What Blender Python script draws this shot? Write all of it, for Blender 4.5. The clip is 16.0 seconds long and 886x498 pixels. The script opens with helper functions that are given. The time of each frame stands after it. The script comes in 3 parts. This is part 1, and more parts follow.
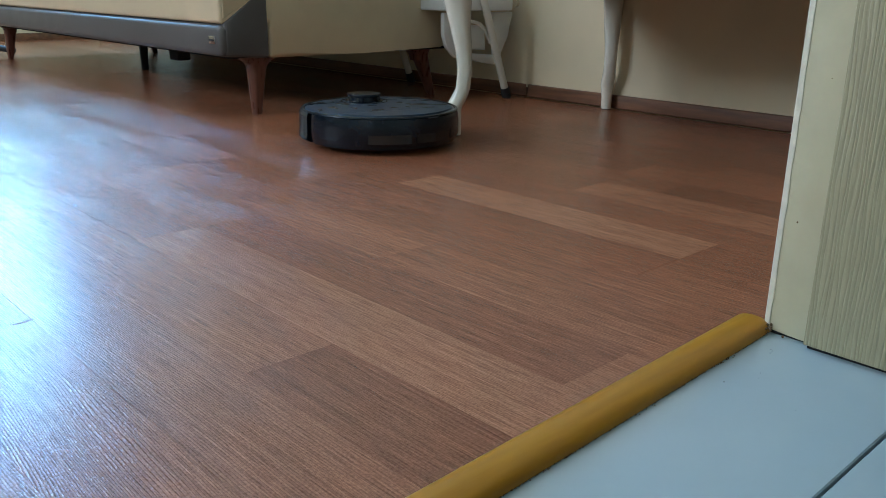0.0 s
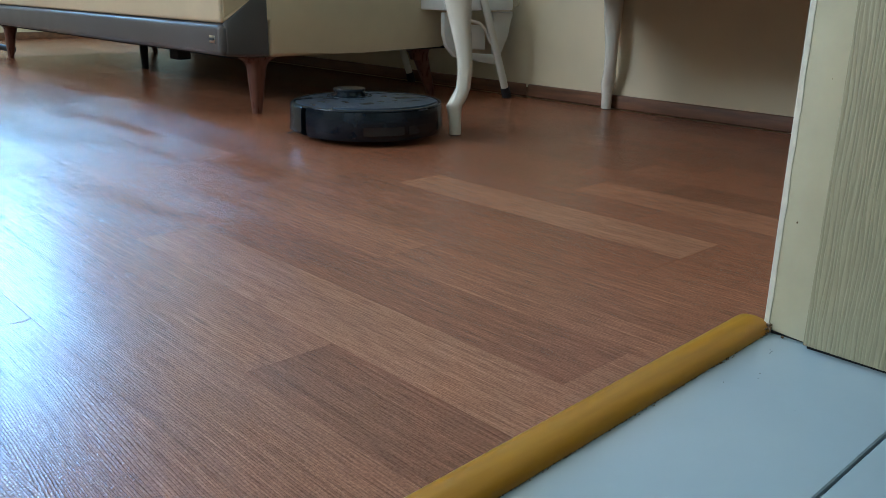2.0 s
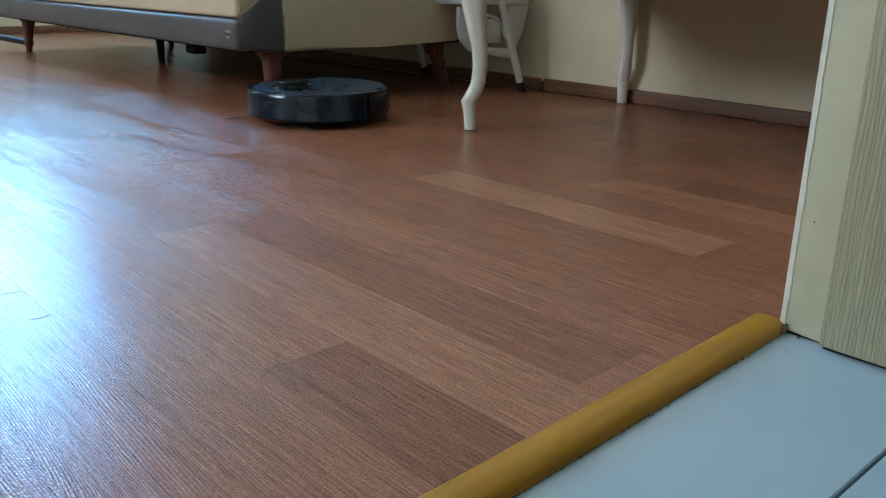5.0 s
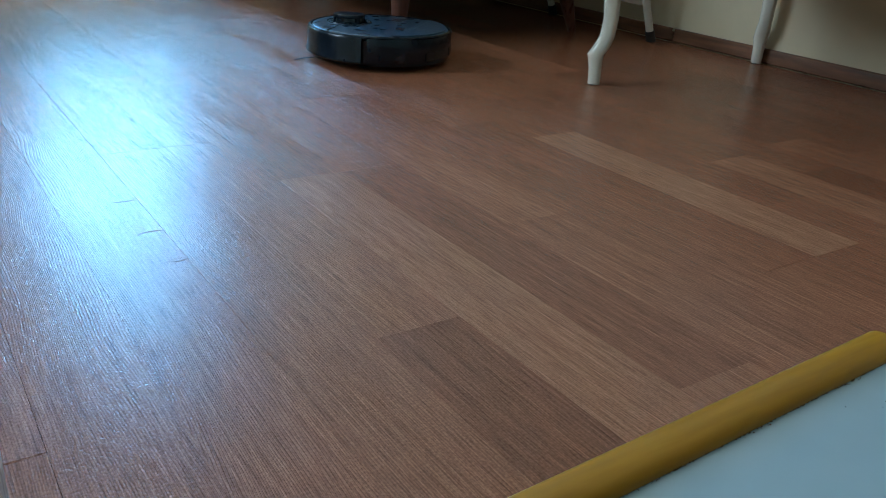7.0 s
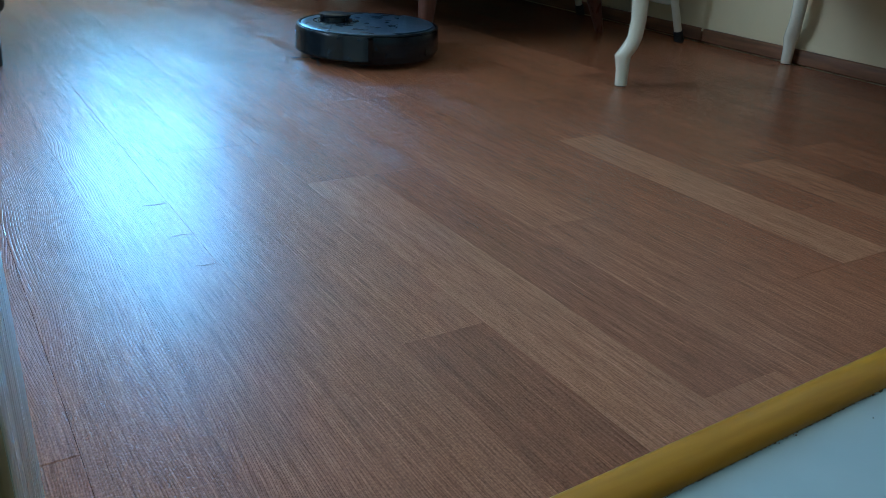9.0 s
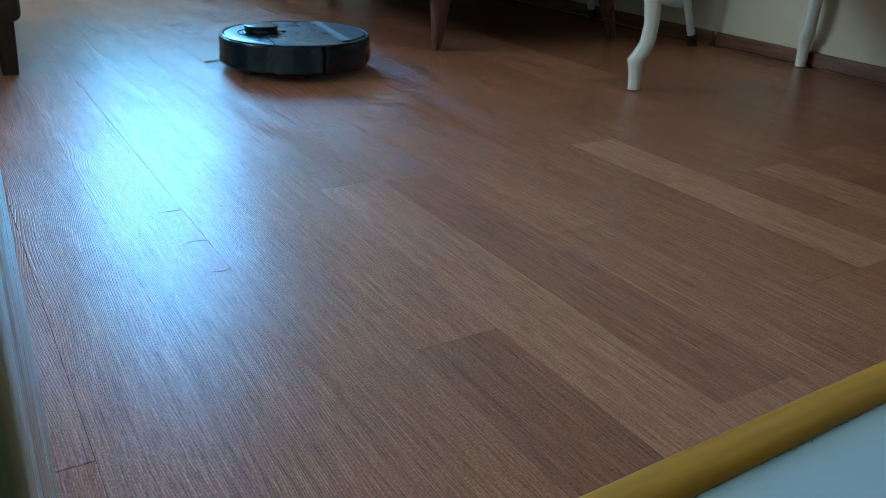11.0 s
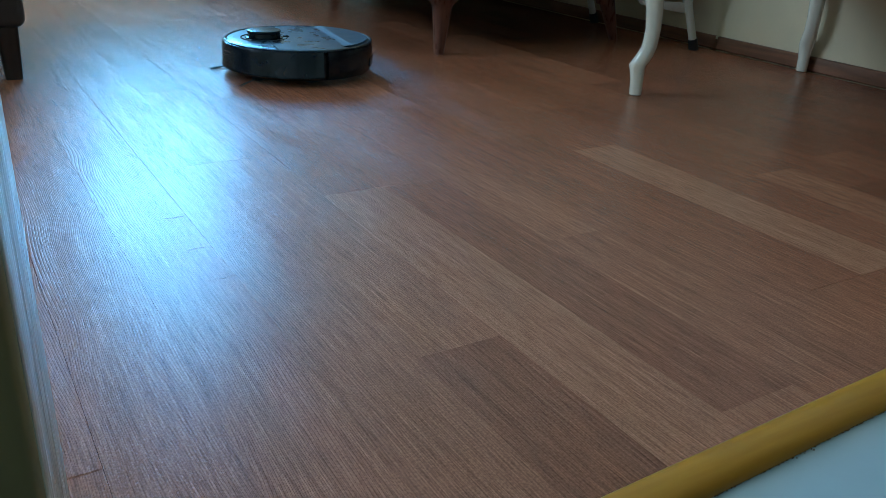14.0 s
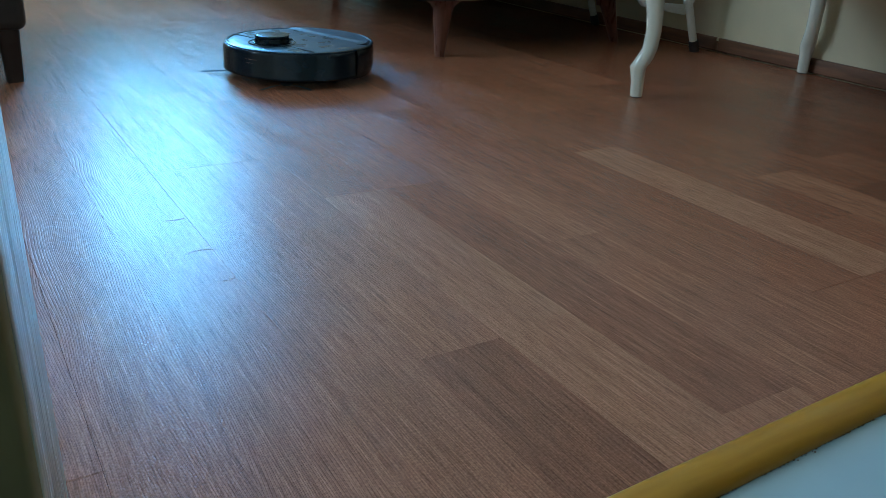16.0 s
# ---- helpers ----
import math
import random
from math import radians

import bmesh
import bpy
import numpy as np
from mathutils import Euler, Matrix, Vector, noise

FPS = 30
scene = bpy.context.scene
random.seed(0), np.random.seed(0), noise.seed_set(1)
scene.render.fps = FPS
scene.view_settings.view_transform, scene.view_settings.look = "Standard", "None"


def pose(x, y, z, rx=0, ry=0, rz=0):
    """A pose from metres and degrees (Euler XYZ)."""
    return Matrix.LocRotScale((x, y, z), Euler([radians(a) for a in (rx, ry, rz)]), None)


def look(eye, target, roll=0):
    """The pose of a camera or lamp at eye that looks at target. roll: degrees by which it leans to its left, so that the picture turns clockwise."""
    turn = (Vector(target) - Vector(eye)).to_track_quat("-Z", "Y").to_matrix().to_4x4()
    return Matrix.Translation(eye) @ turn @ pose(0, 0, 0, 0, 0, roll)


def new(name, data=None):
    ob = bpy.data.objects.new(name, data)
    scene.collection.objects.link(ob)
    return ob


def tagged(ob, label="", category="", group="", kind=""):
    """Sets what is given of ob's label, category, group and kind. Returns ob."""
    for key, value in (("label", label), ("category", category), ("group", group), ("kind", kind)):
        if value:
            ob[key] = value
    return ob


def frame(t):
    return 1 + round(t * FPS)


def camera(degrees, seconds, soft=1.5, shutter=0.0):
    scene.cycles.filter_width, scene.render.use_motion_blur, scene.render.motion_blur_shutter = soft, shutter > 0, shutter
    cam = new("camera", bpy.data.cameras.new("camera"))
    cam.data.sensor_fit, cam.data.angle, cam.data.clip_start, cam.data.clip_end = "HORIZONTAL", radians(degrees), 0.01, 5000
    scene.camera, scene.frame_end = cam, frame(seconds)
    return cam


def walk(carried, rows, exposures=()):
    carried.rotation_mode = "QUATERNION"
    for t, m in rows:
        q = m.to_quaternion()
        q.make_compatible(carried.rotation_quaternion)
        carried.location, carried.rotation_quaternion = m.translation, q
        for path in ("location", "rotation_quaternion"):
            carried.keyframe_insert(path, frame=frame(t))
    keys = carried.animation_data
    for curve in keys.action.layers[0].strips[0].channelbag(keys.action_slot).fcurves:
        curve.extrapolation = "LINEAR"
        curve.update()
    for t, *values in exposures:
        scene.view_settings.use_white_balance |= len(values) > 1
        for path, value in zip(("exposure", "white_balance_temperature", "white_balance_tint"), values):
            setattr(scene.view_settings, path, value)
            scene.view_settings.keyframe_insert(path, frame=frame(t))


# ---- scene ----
cam = camera(56.3, 16.0, soft=0.9, shutter=0.4)
# seconds, eye x y z, yaw, pitch, roll
ROWS = [
    (0.0, -0.793, -0.349, 0.338, -43.40, -17.63, 0.88),
    (0.5, -0.793, -0.349, 0.338, -43.43, -17.73, 0.89),
    (1.0, -0.793, -0.349, 0.338, -43.46, -17.77, 0.90),
    (1.5, -0.793, -0.349, 0.338, -43.39, -17.69, 0.91),
    (2.0, -0.793, -0.349, 0.338, -43.41, -17.65, 0.99),
    (2.5, -0.793, -0.349, 0.338, -43.45, -17.65, 1.00),
    (3.0, -0.793, -0.349, 0.338, -43.41, -17.64, 0.83),
    (3.2, -0.793, -0.349, 0.338, -43.41, -17.64, 0.83),
    (4.6, -0.793, -0.349, 0.341, -43.16, -17.84, 0.83),
    (5.3, -0.794, -0.348, 0.350, -41.62, -18.96, 0.99),
    (5.5, -0.795, -0.349, 0.355, -41.31, -19.82, 1.15),
    (6.0, -0.797, -0.345, 0.363, -40.05, -21.60, 1.86),
    (6.5, -0.801, -0.337, 0.389, -37.32, -23.17, 3.28),
    (7.0, -0.808, -0.336, 0.408, -35.16, -23.82, 3.82),
    (7.5, -0.810, -0.337, 0.415, -34.03, -24.07, 3.74),
    (8.0, -0.809, -0.337, 0.418, -33.59, -24.16, 3.57),
    (8.2, -0.809, -0.337, 0.418, -33.49, -24.16, 3.51),
    (10.5, -0.810, -0.337, 0.421, -32.61, -23.93, 3.01),
    (11.0, -0.809, -0.337, 0.420, -32.23, -23.85, 2.78),
    (11.5, -0.809, -0.337, 0.422, -32.15, -23.85, 2.74),
    (12.0, -0.810, -0.337, 0.423, -32.18, -23.81, 2.74),
    (12.5, -0.811, -0.337, 0.426, -32.16, -23.80, 2.77),
    (13.0, -0.811, -0.337, 0.426, -32.16, -23.79, 2.78),
    (13.5, -0.812, -0.337, 0.427, -32.17, -23.78, 2.79),
    (14.0, -0.813, -0.337, 0.428, -32.17, -23.75, 2.81),
    (14.5, -0.812, -0.337, 0.428, -32.09, -23.72, 2.76),
    (15.0, -0.812, -0.337, 0.429, -32.09, -23.70, 2.77),
    (15.5, -0.813, -0.337, 0.429, -32.12, -23.66, 2.77),
    (16.0, -0.812, -0.337, 0.428, -32.07, -23.62, 2.71),]


def aim(x, y, z, yaw, pitch, roll):
    return pose(x, y, z, 0, 0, yaw) @ pose(0, 0, 0, 90 + pitch) @ pose(0, 0, 0, 0, 0, roll)


walk(cam, [(t, aim(x, y, z, yaw, pitch, roll)) for t, x, y, z, yaw, pitch, roll in ROWS],
     exposures=[(0.0, 0.12, 5950, 9), (3.2, 0.12, 5950, 9), (5.3, 0.04, 5900, 8), (6.0, -0.10, 5780, 4), (7.0, -0.26, 5550, 0), (8.2, -0.34, 5300, -2), (10.5, -0.38, 5180, -4), (16.0, -0.38, 5180, -4)])

# ---- light: overcast daylight through the far window and the hall's window ----
world = bpy.data.worlds.new("sky")
scene.world = world
world.use_nodes = True
wn = world.node_tree.nodes
sky = wn.new("ShaderNodeTexSky")
sky.sky_type, sky.sun_disc, sky.sun_elevation, sky.sun_rotation = "NISHITA", False, radians(40), radians(200)
world.node_tree.links.new(sky.outputs[0], wn["Background"].inputs[0])
wn["Background"].inputs[1].default_value = 0.12


def area_lamp(name, eye, target, width, height, watts, colour):
    lamp = bpy.data.lights.new(name, "AREA")
    lamp.shape, lamp.size, lamp.size_y, lamp.energy, lamp.color = "RECTANGLE", width, height, watts, colour
    ob = new(name, lamp)
    ob.matrix_world = look(eye, target)
    return ob


area_lamp("window_daylight", (0.34, 4.98, 1.86), (0.30, 0.0, 1.6), 0.94, 1.34, 90, (0.21, 0.52, 1.0))
area_lamp("window_gap_daylight", (0.15, 4.965, 1.46), (0.10, 0.0, 1.0), 0.24, 0.48, 19, (0.35, 0.76, 1.0))
area_lamp("window_gap_daylight", (0.58, 4.965, 1.44), (0.52, 0.0, 1.0), 0.24, 0.42, 14, (0.35, 0.76, 1.0))
area_lamp("side_window_daylight", (-3.16, 2.5, 1.80), (-0.5, 1.3, 2.60), 1.6, 1.00, 88, (0.77, 0.88, 1.0))
area_lamp("hall_window_daylight", (-3.16, -0.85, 1.50), (-0.2, -0.5, 1.0), 1.0, 1.2, 15.5, (0.64, 0.86, 1.0))


# ---- materials ----
def material(name):
    m = bpy.data.materials.new(name)
    m.use_nodes = True
    nt = m.node_tree
    return m, nt, nt.nodes["Principled BSDF"]


def nd(nt, kind, **values):
    n = nt.nodes.new("ShaderNode" + kind)
    for key, value in values.items():
        key = key.replace("_", " ")
        for s in n.inputs:
            if s.name == key:
                s.default_value = value
                break
    return n


def coords(nt, scale=(1, 1, 1), offset=None):
    """World-size coordinates in the thing's own space."""
    tc = nt.nodes.new("ShaderNodeTexCoord")
    mp = nt.nodes.new("ShaderNodeMapping")
    mp.inputs["Scale"].default_value = scale
    nt.links.new(tc.outputs["Object"], mp.inputs["Vector"])
    if offset is not None:
        nt.links.new(offset, mp.inputs["Location"])
    return mp.outputs[0]


def ramp(nt, fac, *stops):
    n = nt.nodes.new("ShaderNodeValToRGB")
    e = n.color_ramp.elements
    while len(e) < len(stops):
        e.new(0.5)
    for el, (at, c) in zip(e, stops):
        el.position, el.color = at, (*c, 1) if len(c) == 3 else c
    nt.links.new(fac, n.inputs[0])
    return n.outputs[0]


def mixed(nt, kind, fac, a, b):
    n = nt.nodes.new("ShaderNodeMixRGB")
    n.blend_type = kind
    for s, v in zip(n.inputs, (fac, a, b)):
        if isinstance(v, (int, float)):
            s.default_value = v
        elif isinstance(v, tuple):
            s.default_value = (*v, 1)
        else:
            nt.links.new(v, s)
    return n.outputs[0]


def arith(nt, op, a, b=0.0):
    n = nt.nodes.new("ShaderNodeMath")
    n.operation = op
    for s, v in zip(n.inputs, (a, b)):
        if isinstance(v, (int, float)):
            s.default_value = v
        else:
            nt.links.new(v, s)
    return n.outputs[0]


def bumped(nt, bsdf, height, strength=0.3, distance=0.001):
    b = nd(nt, "Bump", Strength=strength, Distance=distance)
    nt.links.new(height, b.inputs["Height"])
    nt.links.new(b.outputs[0], bsdf.inputs["Normal"])


def surface(name, colour, rough=0.5, spread=0.12, scale=18.0, fine=220.0, bump=0.15, metallic=0.0, stretch=(1, 1, 1), coat=0.0, gloss=0.5):
    """A painted, moulded or covered surface: colour that wanders at two scales, fine relief and uneven gloss."""
    m, nt, bsdf = material(name)
    v = coords(nt, stretch)
    n1 = nd(nt, "TexNoise", Scale=scale, Detail=5.0)
    n2 = nd(nt, "TexNoise", Scale=fine, Detail=3.0)
    for n in (n1, n2):
        nt.links.new(v, n.inputs["Vector"])
    lo = tuple(c * (1 - spread) for c in colour)
    hi = tuple(min(1, c * (1 + spread)) for c in colour)
    base = ramp(nt, n1.outputs[0], (0.3, lo), (0.7, hi))
    base = mixed(nt, "MULTIPLY", spread, base, n2.outputs[1])
    nt.links.new(base, bsdf.inputs["Base Color"])
    r = ramp(nt, n1.outputs[0], (0.3, (rough * 0.85,) * 3), (0.75, (min(1, rough * 1.2),) * 3))
    nt.links.new(r, bsdf.inputs["Roughness"])
    bsdf.inputs["Metallic"].default_value = metallic
    bsdf.inputs["Coat Weight"].default_value = coat
    bsdf.inputs["Specular IOR Level"].default_value = gloss
    if bump:
        bumped(nt, bsdf, n2.outputs[0], bump, 0.0006)
    return m


def laminate():
    """Brushed reddish laminate; every plank takes its own tone and its own stretch of grain."""
    m, nt, bsdf = material("red_brown_laminate")
    info = nt.nodes.new("ShaderNodeObjectInfo")
    rnd = info.outputs["Random"]
    own = info.outputs["Color"]
    com = nt.nodes.new("ShaderNodeCombineXYZ")
    nt.links.new(arith(nt, "MULTIPLY", rnd, 37.0), com.inputs[0])
    nt.links.new(arith(nt, "MULTIPLY", rnd, 91.0), com.inputs[1])
    far = coords(nt, (1, 1, 1), com.outputs[0])

    def stretched(sx, sy):
        mp = nt.nodes.new("ShaderNodeMapping")
        mp.inputs["Scale"].default_value = (sx, sy, 1)
        nt.links.new(far, mp.inputs["Vector"])
        return mp.outputs[0]

    pores = nd(nt, "TexNoise", Scale=1.0, Detail=4.0, Roughness=0.6)
    nt.links.new(stretched(560, 26), pores.inputs["Vector"])
    # slow wander of the growth rings, then the rings themselves
    warp = nd(nt, "TexNoise", Scale=1.0, Detail=2.0)
    nt.links.new(stretched(7, 1.5), warp.inputs["Vector"])
    rings = nt.nodes.new("ShaderNodeTexWave")
    rings.wave_type, rings.bands_direction = "BANDS", "X"
    rings.inputs["Scale"].default_value = 1.0
    rings.inputs["Distortion"].default_value = 0.0
    sep = nt.nodes.new("ShaderNodeSeparateXYZ")
    nt.links.new(stretched(1, 1), sep.inputs[0])
    wob = arith(nt, "ADD", arith(nt, "ADD", arith(nt, "MULTIPLY", sep.outputs[0], 132.0), arith(nt, "MULTIPLY", pores.outputs[0], 0.10)), arith(nt, "MULTIPLY", warp.outputs[0], 11.0))
    cx = nt.nodes.new("ShaderNodeCombineXYZ")
    nt.links.new(wob, cx.inputs[0])
    nt.links.new(cx.outputs[0], rings.inputs["Vector"])
    streak = nd(nt, "TexNoise", Scale=1.0, Detail=5.0, Roughness=0.65)
    nt.links.new(stretched(70, 3.2), streak.inputs["Vector"])
    fibre = nd(nt, "TexNoise", Scale=1.0, Detail=4.0, Roughness=0.7)
    nt.links.new(stretched(330, 6.0), fibre.inputs["Vector"])
    grit = nd(nt, "TexNoise", Scale=400.0, Detail=2.0)
    nt.links.new(far, grit.inputs["Vector"])
    cloud = nd(nt, "TexNoise", Scale=1.0, Detail=3.0)
    nt.links.new(stretched(6, 2), cloud.inputs["Vector"])
    tone = ramp(nt, own, (0.0, (0.275, 0.098, 0.048)), (0.35, (0.345, 0.128, 0.063)), (0.7, (0.41, 0.162, 0.082)), (1.0, (0.50, 0.222, 0.118)))
    grain = ramp(nt, streak.outputs[0], (0.28, (0.86, 0.84, 0.83)), (0.5, (1, 1, 1)), (0.75, (1.12, 1.13, 1.14)))
    base = mixed(nt, "MULTIPLY", 1.0, tone, grain)
    base = mixed(nt, "MULTIPLY", 0.5, base, ramp(nt, pores.outputs[0], (0.34, (0.42, 0.39, 0.37)), (0.48, (0.95, 0.95, 0.95)), (0.66, (1.3, 1.33, 1.36))))
    base = mixed(nt, "MULTIPLY", 0.32, base, ramp(nt, rings.outputs[0], (0.0, (0.55, 0.51, 0.49)), (0.40, (1, 1, 1)), (1.0, (1.10, 1.11, 1.12))))
    base = mixed(nt, "MULTIPLY", 0.5, base, ramp(nt, cloud.outputs[0], (0.3, (0.8, 0.78, 0.76)), (0.7, (1.1, 1.1, 1.1))))
    base = mixed(nt, "MULTIPLY", 0.68, base, ramp(nt, fibre.outputs[0], (0.30, (0.56, 0.53, 0.51)), (0.46, (0.95, 0.95, 0.95)), (0.56, (1.05, 1.05, 1.06)), (0.70, (1.55, 1.6, 1.66))))
    # glints of the fine relief, put into the colour too as speckle
    base = mixed(nt, "MULTIPLY", 0.5, base, ramp(nt, grit.outputs[0], (0.35, (0.6, 0.58, 0.57)), (0.65, (1.35, 1.36, 1.37))))
    nt.links.new(base, bsdf.inputs["Base Color"])
    smear = nd(nt, "TexNoise", Scale=5.0, Detail=4.0)
    nt.links.new(coords(nt), smear.inputs["Vector"])
    bsdf.inputs["Coat Weight"].default_value = 0.0
    bsdf.inputs["Coat Roughness"].default_value = 0.16
    groove = ramp(nt, rings.outputs[0], (0.03, (0, 0, 0)), (0.36, (1, 1, 1)))
    # the brushing bites deep in some bands and hardly shows in others
    patch = nd(nt, "TexNoise", Scale=1.0, Detail=2.0)
    nt.links.new(stretched(16, 1.7), patch.inputs["Vector"])
    bite = ramp(nt, patch.outputs[0], (0.34, (0.6,) * 3), (0.62, (1, 1, 1)))
    relief = arith(nt, "MULTIPLY", arith(nt, "SUBTRACT", groove, 0.78), bite)
    groove = mixed(nt, "MIX", bite, (1.0, 1.0, 1.0), groove)
    sheen = ramp(nt, smear.outputs[0], (0.3, (0.175,) * 3), (0.7, (0.215,) * 3))
    nt.links.new(mixed(nt, "MIX", groove, (0.26, 0.26, 0.26), sheen), bsdf.inputs["Roughness"])
    nt.links.new(arith(nt, "MULTIPLY", arith(nt, "ADD", arith(nt, "MULTIPLY", groove, 0.40), 0.09), ramp(nt, grit.outputs[0], (0.36, (0.35,) * 3), (0.64, (1.5,) * 3))), bsdf.inputs["Specular IOR Level"])
    h = arith(nt, "ADD", arith(nt, "MULTIPLY", relief, arith(nt, "ADD", arith(nt, "MULTIPLY", cloud.outputs[0], 0.7), 0.10)), arith(nt, "MULTIPLY", pores.outputs[0], 0.30))
    h = arith(nt, "ADD", h, arith(nt, "MULTIPLY", grit.outputs[0], 1.0))
    bumped(nt, bsdf, h, 0.85, 0.0005)
    return m


LAMINATE = laminate()
SUBFLOOR = surface("dark_underlay", (0.03, 0.02, 0.015), 0.9)
WALL = surface("beige_wall_paint", (0.66, 0.54, 0.35), 0.75, 0.05, 6, 350, 0.35)
WALL_HALL = surface("cream_hall_paint", (0.62, 0.56, 0.42), 0.75, 0.05, 6, 350, 0.35)
CEILING = surface("white_ceiling_paint", (0.78, 0.76, 0.72), 0.85, 0.04)
SKIRTING = surface("brown_wood_skirting", (0.20, 0.085, 0.038), 0.55, 0.35, 14, 160, 0.2, stretch=(3, 0.6, 6))
TILE = surface("white_glazed_tile", (0.42, 0.50, 0.515), 0.16, 0.03, 9, 260, 0.03)
GROUT = surface("dirty_grey_grout", (0.075, 0.065, 0.055), 0.9, 0.35, 60, 400, 0.6)
JAMB = surface("cream_door_frame_paint", (0.56, 0.50, 0.325), 0.38, 0.06, 20, 200, 0.12)
CRUMB = surface("crumbling_brown_filler", (0.20, 0.11, 0.05), 0.9, 0.4, 120, 600, 0.5)
DIRT = surface("dark_dirt_specks", (0.08, 0.06, 0.045), 0.9, 0.3)


def threshold_paint():
    m, nt, bsdf = material("ochre_threshold_lacquer")
    v = coords(nt, (1.2, 14, 14))
    n = nd(nt, "TexNoise", Scale=6.0, Detail=5.0)
    nt.links.new(v, n.inputs["Vector"])
    nt.links.new(ramp(nt, n.outputs[0], (0.25, (0.40, 0.165, 0.008)), (0.55, (0.47, 0.205, 0.011)), (0.8, (0.53, 0.245, 0.017))), bsdf.inputs["Base Color"])
    bsdf.inputs["Roughness"].default_value = 0.30
    bsdf.inputs["Specular IOR Level"].default_value = 0.35
    bumped(nt, bsdf, n.outputs[0], 0.15, 0.0008)
    return m


OCHRE = threshold_paint()


def grained_paint():
    """Thick cream paint over deep vertical wood grain."""
    m, nt, bsdf = material("grained_cream_paint")
    wob = nd(nt, "TexNoise", Scale=1.0, Detail=3.0, Roughness=0.55)
    nt.links.new(coords(nt, (70, 70, 7)), wob.inputs["Vector"])
    tc = nt.nodes.new("ShaderNodeTexCoord")
    sep = nt.nodes.new("ShaderNodeSeparateXYZ")
    nt.links.new(tc.outputs["Object"], sep.inputs[0])
    along = arith(nt, "ADD", arith(nt, "MULTIPLY", sep.outputs[1], 84.0), arith(nt, "MULTIPLY", wob.outputs[0], 1.0))
    cx = nt.nodes.new("ShaderNodeCombineXYZ")
    nt.links.new(along, cx.inputs[0])
    wave = nt.nodes.new("ShaderNodeTexWave")
    wave.wave_type, wave.bands_direction = "BANDS", "X"
    wave.inputs["Scale"].default_value = 1.0
    nt.links.new(cx.outputs[0], wave.inputs["Vector"])
    fine = nd(nt, "TexNoise", Scale=1.0, Detail=3.0)
    nt.links.new(coords(nt, (260, 260, 22)), fine.inputs["Vector"])
    ridge = ramp(nt, wave.outputs[0], (0.05, (0, 0, 0)), (0.45, (0.85, 0.85, 0.85)), (1.0, (1, 1, 1)))
    h = arith(nt, "ADD", arith(nt, "MULTIPLY", ridge, wob.outputs[0]), arith(nt, "MULTIPLY", fine.outputs[0], 0.25))
    # grooves a little darker: some of their shade is put into the colour
    nt.links.new(mixed(nt, "MULTIPLY", 0.3, ramp(nt, wave.outputs[0], (0.0, (0.42, 0.36, 0.21)), (0.3, (0.455, 0.39, 0.23))), fine.outputs[0]), bsdf.inputs["Base Color"])
    bsdf.inputs["Roughness"].default_value = 0.48
    bumped(nt, bsdf, h, 0.75, 0.0016)
    return m


GRAINED = grained_paint()
JAMB_WORN = surface("worn_cream_frame_paint", (0.62, 0.57, 0.45), 0.24, 0.3, 9, 60, 0.3, stretch=(30, 30, 1.0))
# cream paint darkened: the near face's shade is put into the colour
SHADED_CREAM = surface("shaded_cream_paint", (0.30, 0.205, 0.085), 0.75, 0.1, 20, 200, 0.15, gloss=0.15)
CREAM_HIDE = surface("cream_leatherette", (0.56, 0.445, 0.28), 0.5, 0.06, 10, 320, 0.25)
GREY_HIDE = surface("grey_brown_leatherette", (0.088, 0.080, 0.075), 0.40, 0.12, 10, 320, 0.25)
DARK_HIDE = surface("dark_brown_leatherette", (0.035, 0.028, 0.026), 0.4, 0.12, 10, 320, 0.25)
WALNUT = surface("reddish_walnut_leg", (0.14, 0.050, 0.032), 0.30, 0.3, 20, 180, 0.1, stretch=(5, 5, 0.7))
DARK_LEG = surface("dark_stained_leg", (0.03, 0.018, 0.014), 0.35, 0.2)
BLACK_FELT = surface("black_underside_cloth", (0.012, 0.012, 0.013), 0.95, 0.2)
CHROME = surface("brushed_steel", (0.65, 0.66, 0.68), 0.22, 0.05, metallic=1.0, bump=0.05)
WHITE_GLOSS = surface("white_gloss_lacquer", (0.70, 0.655, 0.54), 0.22, 0.03, 12, 150, 0.04, coat=0.3)
WHITE_TUBE = surface("white_enamelled_tube", (0.66, 0.62, 0.52), 0.3, 0.05)
WHITE_PLASTIC = surface("white_plastic", (0.70, 0.69, 0.64), 0.45, 0.05)
RUBBER = surface("black_rubber", (0.015, 0.015, 0.016), 0.6, 0.2)
ROBOT_SHELL = surface("black_satin_plastic", (0.006, 0.0105, 0.018), 0.20, 0.25, 30, 500, 0.04, gloss=0.4)
ROBOT_TOP = surface("dusty_black_plastic", (0.030, 0.054, 0.088), 0.29, 0.4, 26, 300, 0.08)
# paler than the lid: reflected sky is put into the cover's dusty colour
ROBOT_COVER = surface("dusty_sky_sheen_plastic", (0.038, 0.064, 0.100), 0.32, 0.3, 26, 300, 0.08)
ROBOT_GLOSS = surface("glossy_black_plastic", (0.010, 0.014, 0.020), 0.24, 0.2, gloss=0.3)
ROBOT_TANK = surface("smoked_tank_plastic", (0.022, 0.021, 0.020), 0.16, 0.3)
BRISTLE = surface("grey_bristles", (0.05, 0.05, 0.05), 0.8, 0.2)
BEAD = surface("chipped_white_edge_paint", (0.74, 0.66, 0.50), 0.4, 0.1, 60, 300, 0.3)
